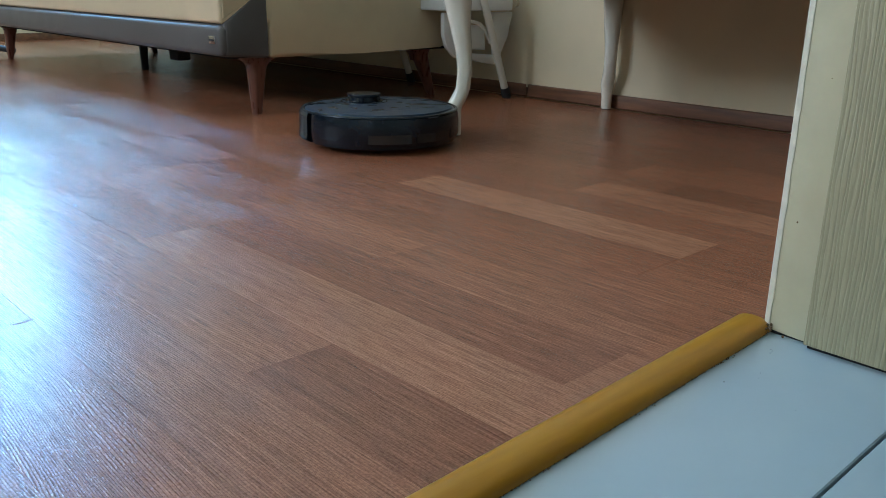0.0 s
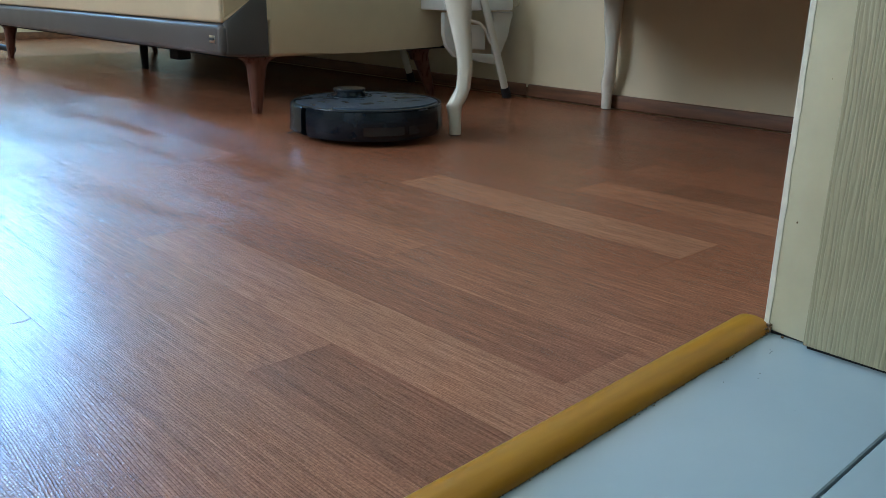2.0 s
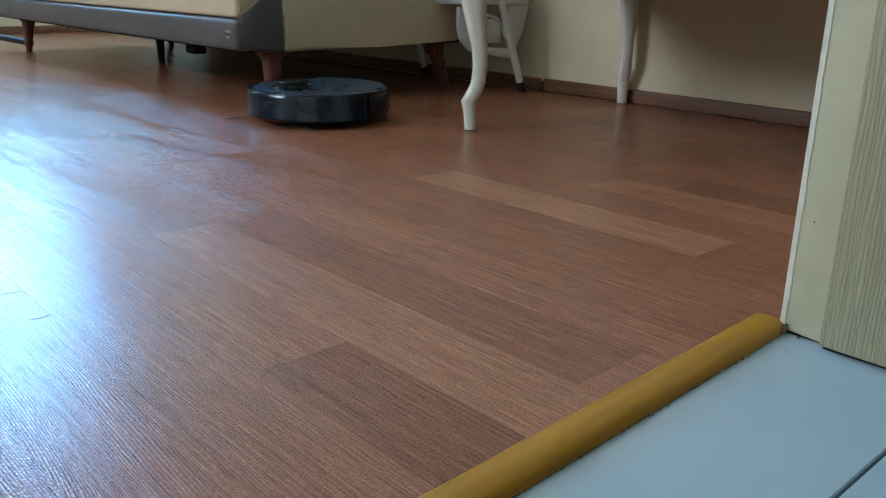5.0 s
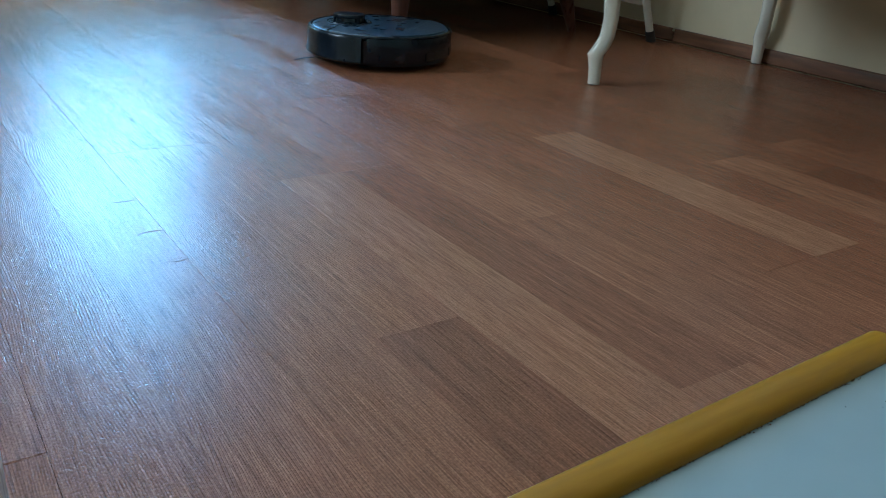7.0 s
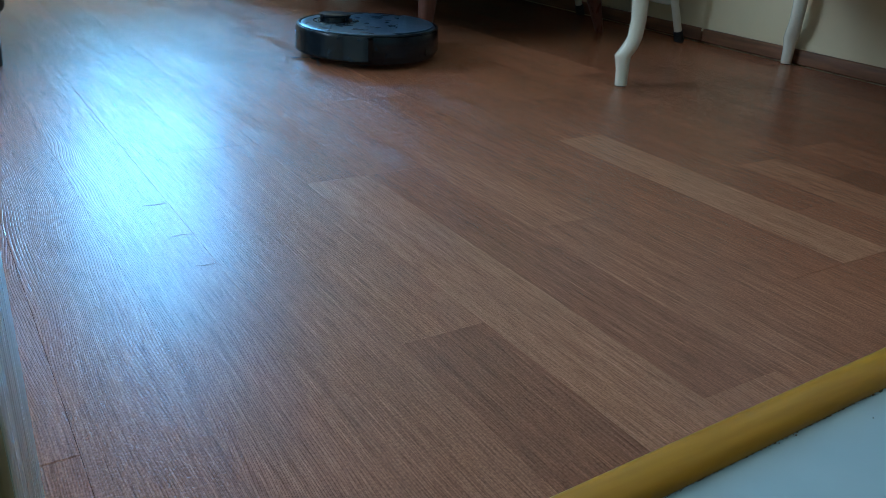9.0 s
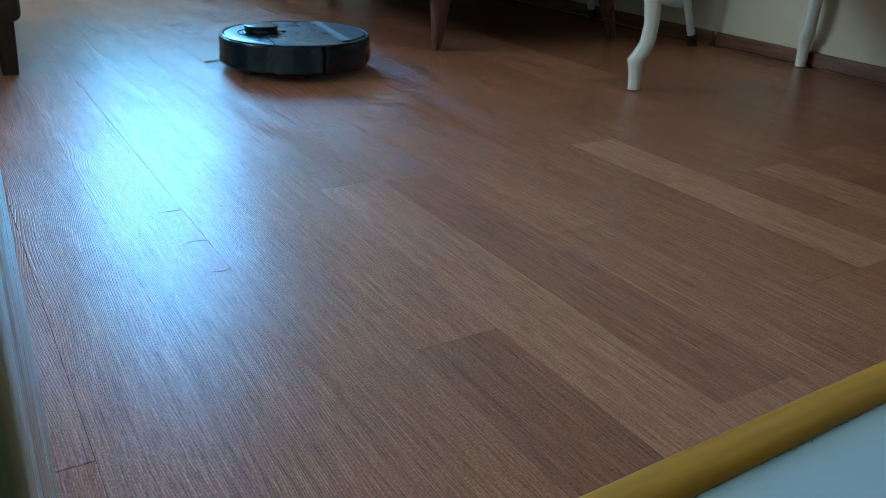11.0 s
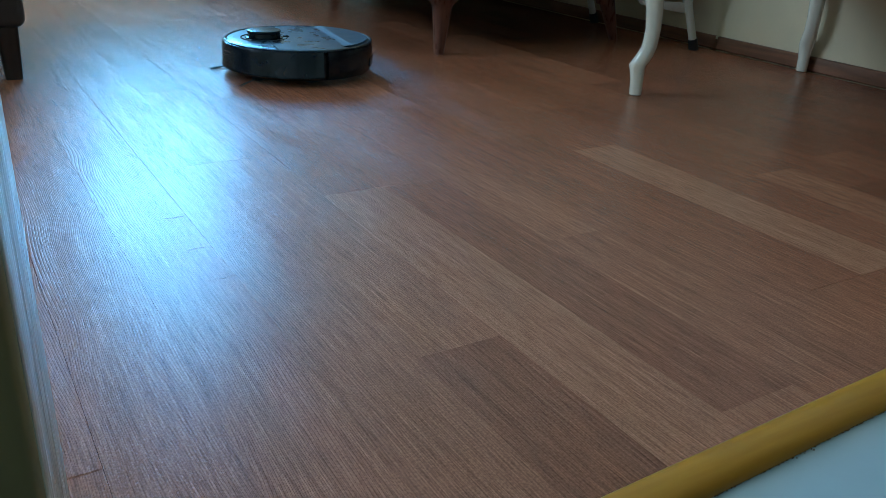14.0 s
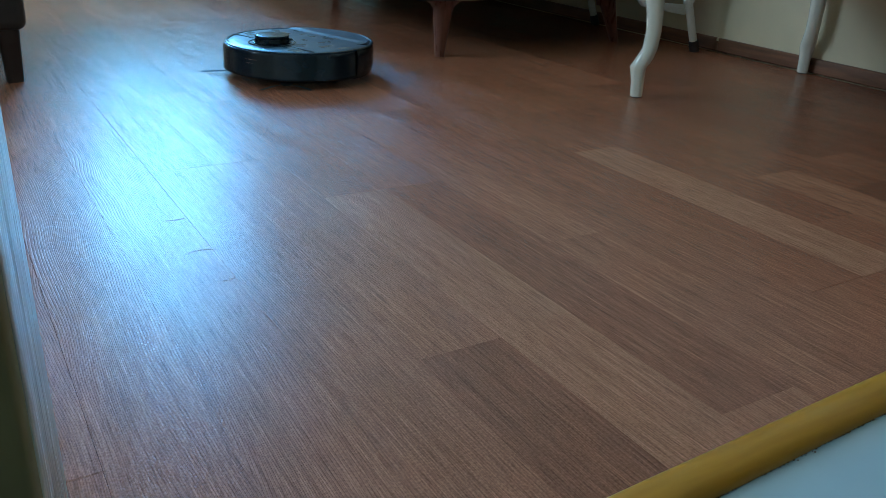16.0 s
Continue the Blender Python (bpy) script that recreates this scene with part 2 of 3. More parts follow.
# black that stands in for the shade inside open joints
GAP = surface("shade_black", (0.012, 0.011, 0.010), 0.95, 0.3)
FRAME_WHITE = surface("white_window_frame", (0.75, 0.76, 0.77), 0.35, 0.03)


def glass():
    m, nt, bsdf = material("window_glass")
    bsdf.inputs["Base Color"].default_value = (0.95, 0.98, 1, 1)
    bsdf.inputs["Roughness"].default_value = 0.02
    bsdf.inputs["Transmission Weight"].default_value = 1.0
    bsdf.inputs["IOR"].default_value = 1.45
    return m


GLASS = glass()


# ---- building blocks ----
def mesh_of(name, bm, mat, smooth=None):
    me = bpy.data.meshes.new(name)
    bmesh.ops.recalc_face_normals(bm, faces=bm.faces)
    bm.to_mesh(me)
    bm.free()
    me.materials.append(mat)
    if smooth is not None:
        for poly in me.polygons:
            poly.use_smooth = True
        me.set_sharp_from_angle(angle=radians(smooth))
    return me


def part(name, bm, mat, parent=None, label="", smooth=40):
    ob = new(name, mesh_of(name, bm, mat, smooth))
    ob.parent = parent
    return tagged(ob, label)


def base(name, x, y, z, turn=0, label="", category="", group="", kind=""):
    ob = new(name)
    ob.empty_display_size = 0.1
    ob.matrix_world = pose(x, y, z, 0, 0, turn)
    return tagged(ob, label, category, group, kind)


def box(x0, x1, y0, y1, z0, z1, bevel=0.0, segs=2, bm=None):
    bm = bm or bmesh.new()
    made = bmesh.ops.create_cube(bm, size=1.0)["verts"]
    bmesh.ops.scale(bm, verts=made, vec=(x1 - x0, y1 - y0, z1 - z0))
    bmesh.ops.translate(bm, verts=made, vec=((x0 + x1) / 2, (y0 + y1) / 2, (z0 + z1) / 2))
    if bevel:
        edges = list({e for v in made for e in v.link_edges})
        bmesh.ops.bevel(bm, geom=edges, offset=bevel, segments=segs, profile=0.5, affect="EDGES")
    return bm


def lathe(profile, a0=0.0, a1=360.0, segs=96, bm=None):
    """Turn a closed or open profile of (r, z) round the z axis, from a0 to a1 degrees."""
    bm = bm or bmesh.new()
    whole = abs(a1 - a0) >= 359.9
    n = segs if whole else segs + 1
    rings = []
    for i in range(n):
        a = radians(a0 + (a1 - a0) * i / segs)
        rings.append([bm.verts.new((r * math.cos(a), r * math.sin(a), z)) for r, z in profile])
    for i in range(segs):
        p, q = rings[i], rings[(i + 1) % n]
        for k in range(len(profile) - 1):
            bm.faces.new((p[k], q[k], q[k + 1], p[k + 1]))
    if not whole and len(profile) > 2:
        bm.faces.new(rings[0])
        bm.faces.new(rings[-1][::-1])
    bmesh.ops.remove_doubles(bm, verts=bm.verts, dist=1e-6)
    return bm


def loft(sections, bm=None):
    """Skin closed sections (lists of points, same count), capped at both ends."""
    bm = bm or bmesh.new()
    rings = [[bm.verts.new(p) for p in s] for s in sections]
    n = len(rings[0])
    for p, q in zip(rings, rings[1:]):
        for k in range(n):
            bm.faces.new((p[k], p[(k + 1) % n], q[(k + 1) % n], q[k]))
    bm.faces.new(rings[0][::-1])
    bm.faces.new(rings[-1])
    return bm


def oval(cx, cy, z, rx, ry, n=16, square=2.0):
    pts = []
    for i in range(n):
        a = 2 * math.pi * (i + 0.5) / n
        c, s = math.cos(a), math.sin(a)
        pts.append((cx + rx * math.copysign(abs(c) ** (2 / square), c), cy + ry * math.copysign(abs(s) ** (2 / square), s), z))
    return pts


def tube(points, radius, n=12, bm=None):
    """A round rod along a list of points."""
    bm = bm or bmesh.new()
    pts = [Vector(p) for p in points]
    rings = []
    side = None
    for i, p in enumerate(pts):
        d = (pts[min(i + 1, len(pts) - 1)] - pts[max(i - 1, 0)]).normalized()
        if side is None:
            side = d.orthogonal().normalized()
        side = (side - side.dot(d) * d).normalized()
        up = d.cross(side)
        r = radius[i] if isinstance(radius, (list, tuple)) else radius
        rings.append([bm.verts.new(p + r * (math.cos(2 * math.pi * k / n) * side + math.sin(2 * math.pi * k / n) * up)) for k in range(n)])
    for p, q in zip(rings, rings[1:]):
        for k in range(n):
            bm.faces.new((p[k], p[(k + 1) % n], q[(k + 1) % n], q[k]))
    bm.faces.new(rings[0][::-1])
    bm.faces.new(rings[-1])
    return bm


def prism(outline, z0, z1, bevel=0.0, segs=2):
    bm = bmesh.new()
    low = [bm.verts.new((x, y, z0)) for x, y in outline]
    top = [bm.verts.new((x, y, z1)) for x, y in outline]
    n = len(outline)
    for k in range(n):
        bm.faces.new((low[k], low[(k + 1) % n], top[(k + 1) % n], top[k]))
    bm.faces.new(low[::-1])
    bm.faces.new(top)
    if bevel:
        bmesh.ops.bevel(bm, geom=list(bm.edges), offset=bevel, segments=segs, profile=0.5, affect="EDGES")
    return bm


def side_prism(outline, y0, y1, bevel):
    """An outline in x and z, pushed through from y0 to y1."""
    bm = bmesh.new()
    a = [bm.verts.new((x, y0, z)) for x, z in outline]
    b = [bm.verts.new((x, y1, z)) for x, z in outline]
    n = len(outline)
    for k in range(n):
        bm.faces.new((a[k], a[(k + 1) % n], b[(k + 1) % n], b[k]))
    bm.faces.new(a[::-1])
    bm.faces.new(b)
    if bevel:
        bmesh.ops.bevel(bm, geom=list(bm.edges), offset=bevel, segments=3, profile=0.5, affect="EDGES")
    return bm


# ---- the setting ----
RIGHT, FAR, LEFT = 1.268, 4.95, -3.2
HALL_BACK, HALL_LEFT, HALL_RIGHT = -2.4, -3.2, 1.3
TOP = 2.75


def structure(name, bm, mat, label, smooth=None):
    ob = part(name, bm, mat, None, label, smooth)
    return tagged(ob, kind="structure")


floor = structure("floor", box(LEFT, RIGHT, 0.0, FAR, -0.10, -0.010), SUBFLOOR, "reddish-brown brushed laminate floor in two-strip boards")
structure("ground", box(-30, 30, -30, 30, -0.6, -0.5), GROUT, "plain ground far below the windows")
wall_right = structure("wall_right", box(RIGHT, RIGHT + 0.15, -0.13, FAR + 0.2, -0.1, TOP), WALL, "beige painted plaster wall behind desk and sofa")
wl = box(LEFT - 0.15, LEFT, 3.35, FAR + 0.2, -0.1, TOP)
box(LEFT - 0.15, LEFT, -0.30, 1.65, -0.1, TOP, bm=wl)
box(LEFT - 0.15, LEFT, 1.65, 3.35, -0.1, 0.92, bm=wl)
box(LEFT - 0.15, LEFT, 1.65, 3.35, 2.32, TOP, bm=wl)
box(LEFT - 0.15, LEFT, -2.55, -1.40, -0.1, TOP, bm=wl)
box(LEFT - 0.15, LEFT, -1.40, -0.30, -0.1, 0.84, bm=wl)
box(LEFT - 0.15, LEFT, -1.40, -0.30, 2.16, TOP, bm=wl)
structure("wall_left", wl, WALL, "plain painted wall with a room window and a hall window")
far_bm = box(LEFT, -0.25, FAR, FAR + 0.2, -0.1, TOP)
box(1.05, RIGHT, FAR, FAR + 0.2, -0.1, TOP, bm=far_bm)
box(-0.25, 1.05, FAR, FAR + 0.2, -0.1, 1.16, bm=far_bm)
box(-0.25, 1.05, FAR, FAR + 0.2, 2.56, TOP, bm=far_bm)
structure("wall_far", far_bm, WALL, "beige painted wall with a window in it")
structure("ceiling", box(LEFT, RIGHT, -2.4, FAR, TOP, TOP + 0.12), CEILING, "plain white painted ceiling")
# door wall: openings between the two frames
door_bm = box(0.03, RIGHT, -0.125, -0.002, -0.1, TOP)
box(LEFT, -0.85, -0.125, -0.002, -0.1, TOP, bm=door_bm)
box(-0.85, 0.03, -0.125, -0.002, 2.07, TOP, bm=door_bm)
structure("wall_door", door_bm, WALL_HALL, "cream painted wall round the doorway")
structure("wall_hall_right", box(HALL_RIGHT - 0.05, HALL_RIGHT + 0.1, HALL_BACK - 0.2, -0.13, -0.1, TOP), WALL_HALL, "plain cream hall wall")
hb = box(HALL_LEFT, HALL_RIGHT, HALL_BACK - 0.15, HALL_BACK, -0.1, TOP)
structure("wall_hall_back", hb, WALL_HALL, "plain cream hall wall behind")
hall_floor = structure("hall_floor", box(HALL_LEFT, HALL_RIGHT, HALL_BACK, -0.002, -0.1, -0.006), GROUT, "white glazed tiles with dirty dark joints")


def window(name, x0, x1, z0, z1, y, label, turn=0):
    """A two-leaf window in a wall that runs along x, or along y when turned."""
    top = base(name, (x0 + x1) / 2, y, z0, 0, label, kind="structure")
    if turn:
        top.matrix_world = pose(y, (x0 + x1) / 2, z0, 0, 0, turn)
    w, h = (x1 - x0) / 2, z1 - z0
    fr = box(-w, w, -0.03, 0.03, 0, 0.06, 0.004)
    box(-w, w, -0.03, 0.03, h - 0.06, h, 0.004, bm=fr)
    for a, b in ((-w, -w + 0.06), (w - 0.06, w), (-0.05, 0.05)):
        box(a, b, -0.029, 0.029, 0.06, h - 0.06, 0.004, bm=fr)
    part("window_frame", fr, FRAME_WHITE, top)
    for a, b in ((-w + 0.06, -0.05), (0.05, w - 0.06)):
        pane = part("pane", box(a, b, -0.004, 0.004, 0.06, h - 0.06), GLASS, top, smooth=None)
        pane.visible_shadow = False
    part("window_sill", box(-w - 0.05, w + 0.05, -0.22, -0.03, -0.04, 0.0, 0.006), FRAME_WHITE, top)
    return top


window("window_1", -0.25, 1.05, 1.16, 2.56, FAR + 0.10, "white two-leaf window letting in blue daylight")
window("window_2", 1.65, 3.35, 0.92, 2.32, LEFT - 0.07, "white two-leaf window letting in daylight", 90)
window("window_3", -1.40, -0.30, 0.84, 2.16, LEFT - 0.07, "white hall window letting in daylight", 90)

# ---- doorway: frame, threshold ----
def right_frame():
    top = base("door_frame", 0, 0, 0, 0, "cream painted door frame, chipped, grained outer board", kind="structure")
    part("jamb", prism([(0.004, 0.0), (0.06, 0.0), (0.06, -0.0462), (-0.0030, -0.0462)], 0.0022, 2.05, 0.0015), JAMB, top)
    secs = []
    for i in range(121):
        z = 0.004 + 0.82 * i / 120
        w = 0.0030 + 0.0014 * noise.noise(Vector((z * 32, 2, 0))) + 0.0006 * noise.noise(Vector((z * 120, 5, 0)))
        secs.append([(0.0090, 0.0030, z), (0.0036, 0.0030, z), (0.0030, 0.0022, z), (0.0030 - 0.15 * w, -w, z), (0.0060, -w, z)])
    part("edge_bead", loft(secs), BEAD, top, "chipped white paint along the frame's edge", 30)
    # added black strips: the shade under the boards as colour
    part("joint_gap", box(-0.0095, 0.055, -0.198, -0.049, 0.0003, 0.0044), GAP, top, "black strip for the shade in the joint below the boards", None)
    part("joint_gap", box(0.0015, 0.055, -0.0470, 0.002, 0.0003, 0.0021), GAP, top, smooth=None)
    part("outer_board", prism([(-0.0145, -0.0465), (0.06, -0.0465), (0.06, -0.20), (-0.0175, -0.20)], 0.0045, 2.05, 0.0010, 2), GRAINED, top, "cream paint over coarse vertical grain")
    return top


frame_right = right_frame()


def dents(places, x, radius, mat):
    for y, z, f in places:
        d = part("dent", loft([oval(0, 0, h, radius * f * k, radius * f * k * 0.7, 10) for h, k in ((-0.0004, 1.0), (0.0002, 0.9), (0.0003, 0.3))]), mat, frame_right, "small dark dent", 60)
        d.matrix_local = pose(x, y, z, 0, -90, 10)


dents([(-0.018, 0.122, 1.0), (-0.030, 0.262, 0.5)], -0.0018, 0.0011, CRUMB)
dents([(-0.091, 0.132, 0.8), (-0.091, 0.016, 0.5), (-0.096, 0.014, 0.4), (-0.102, 0.013, 0.6), (-0.099, 0.018, 0.4), (-0.088, 0.017, 0.4)], -0.0150, 0.0014, DIRT)
left = base("door_frame", 0, 0, 0, 0, "cream painted door frame on the hinge side", kind="structure")
part("jamb", prism([(-0.794, 0.004), (-0.86, 0.004), (-0.86, -0.093), (-0.8035, -0.093)], 0.0015, 2.05, 0.002), JAMB_WORN, left)
part("door_stop", prism([(-0.8030, -0.0965), (-0.86, -0.0965), (-0.86, -0.128), (-0.8065, -0.128)], 0.0015, 2.05, 0.0015), JAMB_WORN, left)
# black backing put in as the groove's shade
part("joint_gap", box(-0.86, -0.8085, -0.0970, -0.0925, 0.0015, 2.04), GAP, left, "black backing for the shade in the frame's groove", None)
part("architrave", prism([(-0.8068, -0.129), (-0.90, -0.129), (-0.90, -0.142), (-0.8095, -0.142)], 0.0015, 2.05, 0.002), SHADED_CREAM, left, "cream painted edge board with its shade put into the colour")
head = base("door_frame", 0, 0, 0, 0, "cream painted head of the door frame", kind="structure")
part("lintel", box(-0.80, 0.0, -0.128, 0.0, 2.05, 2.07, 0.002), JAMB, head)


def threshold():
    """A round-topped bar laid along the doorway, a little askew to the boards."""
    secs = []
    n = 60
    for i in range(n + 1):
        x = -0.80 + 0.805 * i / n
        yc = 0.006 + 0.030 * (x + 0.4) + 0.0004 * noise.noise(Vector((x * 9, 0, 0)))
        h = 0.0115 + 0.0005 * noise.noise(Vector((x * 6, 3, 0)))
        pts = []
        for k in range(15):
            a = math.pi * k / 14
            pts.append((x, yc - 0.003 + 0.0205 * math.cos(a), 0.0005 + h * math.sin(a) ** 0.8))
        secs.append(pts)
    bar = part("threshold", loft(secs), OCHRE, None, "ochre yellow round-topped wooden threshold bar, lacquered", 60)
    return tagged(bar, kind="structure")


threshold()
# crumbling filler along the tiled side of the bar and at its end
cr = bmesh.new()
rng = random.Random(4)
for i in range(620):
    x = -0.80 + 0.79 * rng.random()
    clump = 1.7 if noise.noise(Vector((x * 14, 0, 0))) > 0.05 else 0.7
    y = -0.0172 + 0.030 * (x + 0.4) - abs(rng.gauss(0, 0.0008)) * clump
    r = 0.0003 + 0.0006 * rng.random() ** 2
    v = bmesh.ops.create_icosphere(cr, subdivisions=1, radius=r)["verts"]
    bmesh.ops.translate(cr, verts=v, vec=(x, y, 0.0006))
for i in range(24):
    v = bmesh.ops.create_icosphere(cr, subdivisions=1, radius=0.0006 + 0.0011 * rng.random())["verts"]
    bmesh.ops.translate(cr, verts=v, vec=(-0.004 + rng.gauss(0, 0.004), -0.006 + rng.gauss(0, 0.006), 0.001 + 0.008 * rng.random()))
tagged(part("filler_crumbs", cr, CRUMB, None, "crumbling brown filler along the threshold bar"), category="filler", kind="stuff")


def tiles():
    size, gap = 0.45, 0.0055
    for i in range(-6, 5):
        for j in range(0, 6):
            x0, x1 = -0.432 + size * i, -0.432 + size * (i + 1) - gap
            y1 = -0.1675 - size * (j - 1) if j else -0.004
            y0 = -0.165 - size * j
            x0, x1, y0 = max(x0, HALL_LEFT), min(x1, HALL_RIGHT - 0.06), max(y0, HALL_BACK)
            if x1 - x0 < 0.02 or y1 - y0 < 0.02:
                continue
            ob = new("tile", mesh_of("tile", slab(x1 - x0, y1 - y0, 0.006, 0.0012), TILE))
            ob.parent = hall_floor
            ob.location = ((x0 + x1) / 2, (y0 + y1) / 2, 0)


def slab(w, d, h, chamfer):
    """A flat piece, its top at z = 0, with a chamfered upper edge."""
    bm = bmesh.new()
    rings = []
    for inset, z in ((0, -h), (0, -chamfer), (chamfer, 0)):
        a, b = w / 2 - inset, d / 2 - inset
        rings.append([bm.verts.new(p) for p in ((-a, -b, z), (a, -b, z), (a, b, z), (-a, b, z))])
    for p, q in zip(rings, rings[1:]):
        for k in range(4):
            bm.faces.new((p[k], p[(k + 1) % 4], q[(k + 1) % 4], q[k]))
    bm.faces.new(rings[2])
    bm.faces.new(rings[0][::-1])
    return bm


tiles()
dirt = bmesh.new()
rng = random.Random(7)
for cx, cy, n, s in ((-0.045, -0.030, 4, 0.005), (-0.100, -0.044, 2, 0.006), (-0.13, -0.036, 1, 0.005), (-0.16, -0.09, 1, 0.03)):
    for i in range(n):
        v = bmesh.ops.create_icosphere(dirt, subdivisions=1, radius=0.0003 + 0.0007 * rng.random())["verts"]
        bmesh.ops.scale(dirt, verts=v, vec=(1.5, 1, 0.4))
        bmesh.ops.translate(dirt, verts=v, vec=(cx + rng.gauss(0, s), cy + rng.gauss(0, s * 0.5), 0.0004))
tagged(part("dirt_crumbs", dirt, DIRT, None, "small dark crumbs of dirt lying on the tiles"), category="crumbs", kind="stuff")


# ---- skirting along the room ----
def skirting(name, x0, x1, y0, y1):
    bm = box(x0, x1, y0, y1, 0.0, 0.040, 0.004, 3)
    return structure(name, bm, SKIRTING, "narrow brown wood-grain skirting", 40)


sk = skirting("baseboard", RIGHT - 0.014, RIGHT - 0.0005, 1.434, FAR - 0.02)
skirting("baseboard", RIGHT - 0.014, RIGHT - 0.0005, 0.02, 1.4332)
chip = part("paint_chip", box(RIGHT - 0.0152, RIGHT - 0.006, 1.4300, 1.4375, 0.0315, 0.0406, 0.0008), WALL, sk, "pale chip where two skirting lengths meet")
skirting("baseboard", LEFT + 0.02, RIGHT - 0.02, FAR - 0.014, FAR - 0.0005)


# ---- robot vacuum ----
def robot():
    top = base("robot_vacuum", 0, 0, 0, 0, "round black robot vacuum with a raised sensor turret, dusty top", "robot vacuum")
    R = 0.174
    part("chassis", lathe([(0, 0.010), (0.150, 0.010), (0.158, 0.013), (0.166, 0.022), (0.167, 0.070), (0, 0.070)]), ROBOT_SHELL, top)
    # rear shell and front bumper, with a slot between them at both sides
    shell = [(0.160, 0.012), (0.168, 0.014), (R - 0.001, 0.026), (R, 0.045), (R, 0.066), (R - 0.002, 0.0765), (R - 0.006, 0.0795), (0.160, 0.0795)]
    part("rear_shell", lathe(shell + shell[:1], 98, 262, 72), ROBOT_SHELL, top)
    bump = [(0.162, 0.016), (0.171, 0.016), (R + 0.006, 0.021), (R + 0.006, 0.027), (R + 0.004, 0.031), (R + 0.004, 0.070), (R + 0.001, 0.0775), (R - 0.006, 0.0795), (0.162, 0.0795)]
    part("bumper", lathe(bump + bump[:1], -94, 94, 84), ROBOT_SHELL, top, "black front bumper with a protruding lower lip")
    # lid
    part("lid", lathe([(0, 0.0835), (0.10, 0.083), (0.150, 0.0818), (0.163, 0.0805), (0.1655, 0.079), (0.1655, 0.074), (0, 0.074)]), ROBOT_TOP, top, "dusty matt black lid")
    rim = [(0.1665, 0.076), (0.1665, 0.0808), (0.169, 0.0818), (0.172, 0.0808), (0.1728, 0.078)]
    part("rim", lathe(rim), ROBOT_GLOSS, top, "glossy black rim")
    # cover over the dust box, split across the rear of the lid
    cov = []
    for i in range(25):
        a = radians(122 + 116 * i / 24)
        cov.append((0.160 * math.cos(a), 0.160 * math.sin(a)))
    part("dust_box_cover", prism(cov, 0.0800, 0.0844, 0.0012, 2), ROBOT_COVER, top, "matt dust box cover", 30)
    part("cover_lip", side_prism([(-0.0850, 0.0846), (-0.0720, 0.0828), (-0.0850, 0.0815)], -0.134, 0.134, 0.0), ROBOT_COVER, top, "sloping front edge of the cover")
    # turret, forward of the middle
    tx = 0.082
    turret = part("turret", lathe([(0, 0.082), (0.0430, 0.082), (0.0430, 0.0850), (0.0365, 0.0860), (0.0350, 0.0948), (0, 0.0948)], segs=64), ROBOT_SHELL, top)
    turret.location = (tx, 0, 0)
    part("turret_cap", lathe([(0, 0.1020), (0.033, 0.1018), (0.0380, 0.1008), (0.0390, 0.0985), (0.0380, 0.0945), (0, 0.0945)], segs=64), ROBOT_GLOSS, turret, "glossy turret cap")
    for a in (35, 145, 215, 325):
        part("turret_post", box(0.034, 0.039, -0.005, 0.005, 0.0855, 0.0950, 0.001), ROBOT_GLOSS, turret).rotation_euler = (0, 0, radians(a))
    # seam from the turret to the side, and a button beside it
    part("lid_seam", box(0.0813, 0.0827, 0.046, 0.146, 0.0800, 0.08365), RUBBER, top)
    part("lid_seam", box(0.0813, 0.0827, -0.146, -0.046, 0.0800, 0.08365), RUBBER, top)
    button = part("button", lathe([(0, 0.0872), (0.004, 0.0868), (0.0068, 0.0852), (0.008, 0.0825), (0, 0.0825)], segs=24), ROBOT_GLOSS, top, "small domed glossy button")
    ring = part("turret_ring", lathe([(0.0515, 0.0826), (0.0522, 0.0842), (0.0535, 0.0842), (0.0542, 0.0826), (0.0515, 0.0826)], segs=64), ROBOT_GLOSS, top)
    ring.location = (tx, 0, 0)
    button.location = (0.030, 0.0, 0)
    # smoked tank windows and catch at the rear
    for a0, a1, z0, z1 in ((146, 176, 0.026, 0.046), (180, 210, 0.026, 0.046), (214, 238, 0.026, 0.046)):
        w = [(R - 0.001, z0), (R + 0.0012, z0 + 0.001), (R + 0.0014, z1 - 0.001), (R - 0.001, z1)]
        part("tank_window", lathe(w + w[:1], a0, a1, 12), ROBOT_TANK, top, "smoked grey tank window")
    w = [(R - 0.002, 0.0755), (R + 0.0006, 0.0760), (R - 0.003, 0.0802), (R - 0.006, 0.0802)]
    part("catch", lathe(w + w[:1], 189, 199, 6), RUBBER, top, "dark catch of the dust box")
    # side outlets behind the slots
    for s in (1, -1):
        fr = [(R - 0.001, 0.030), (R + 0.0006, 0.0305), (R + 0.0006, 0.0585), (R - 0.001, 0.059)]
        outlet = part("side_vent", lathe(fr + fr[:1], s * 108, s * 124, 8), ROBOT_SHELL, top, "side vent with slats")
        for k in range(5):
            z = 0.0335 + 0.0052 * k
            sl = [(R, z), (R + 0.0014, z + 0.0002), (R + 0.0014, z + 0.0012), (R, z + 0.0014)]
            part("slat", lathe(sl + sl[:1], s * 109.5, s * 122.5, 6), ROBOT_SHELL, outlet)
    # badge line on the bumper's front
    w = [(R, 0.060), (R + 0.0046, 0.0602), (R + 0.0046, 0.0612), (R, 0.0615)]
    part("badge_bar", lathe(w + w[:1], 8, 18, 6), CHROME, top, "thin bright bar")
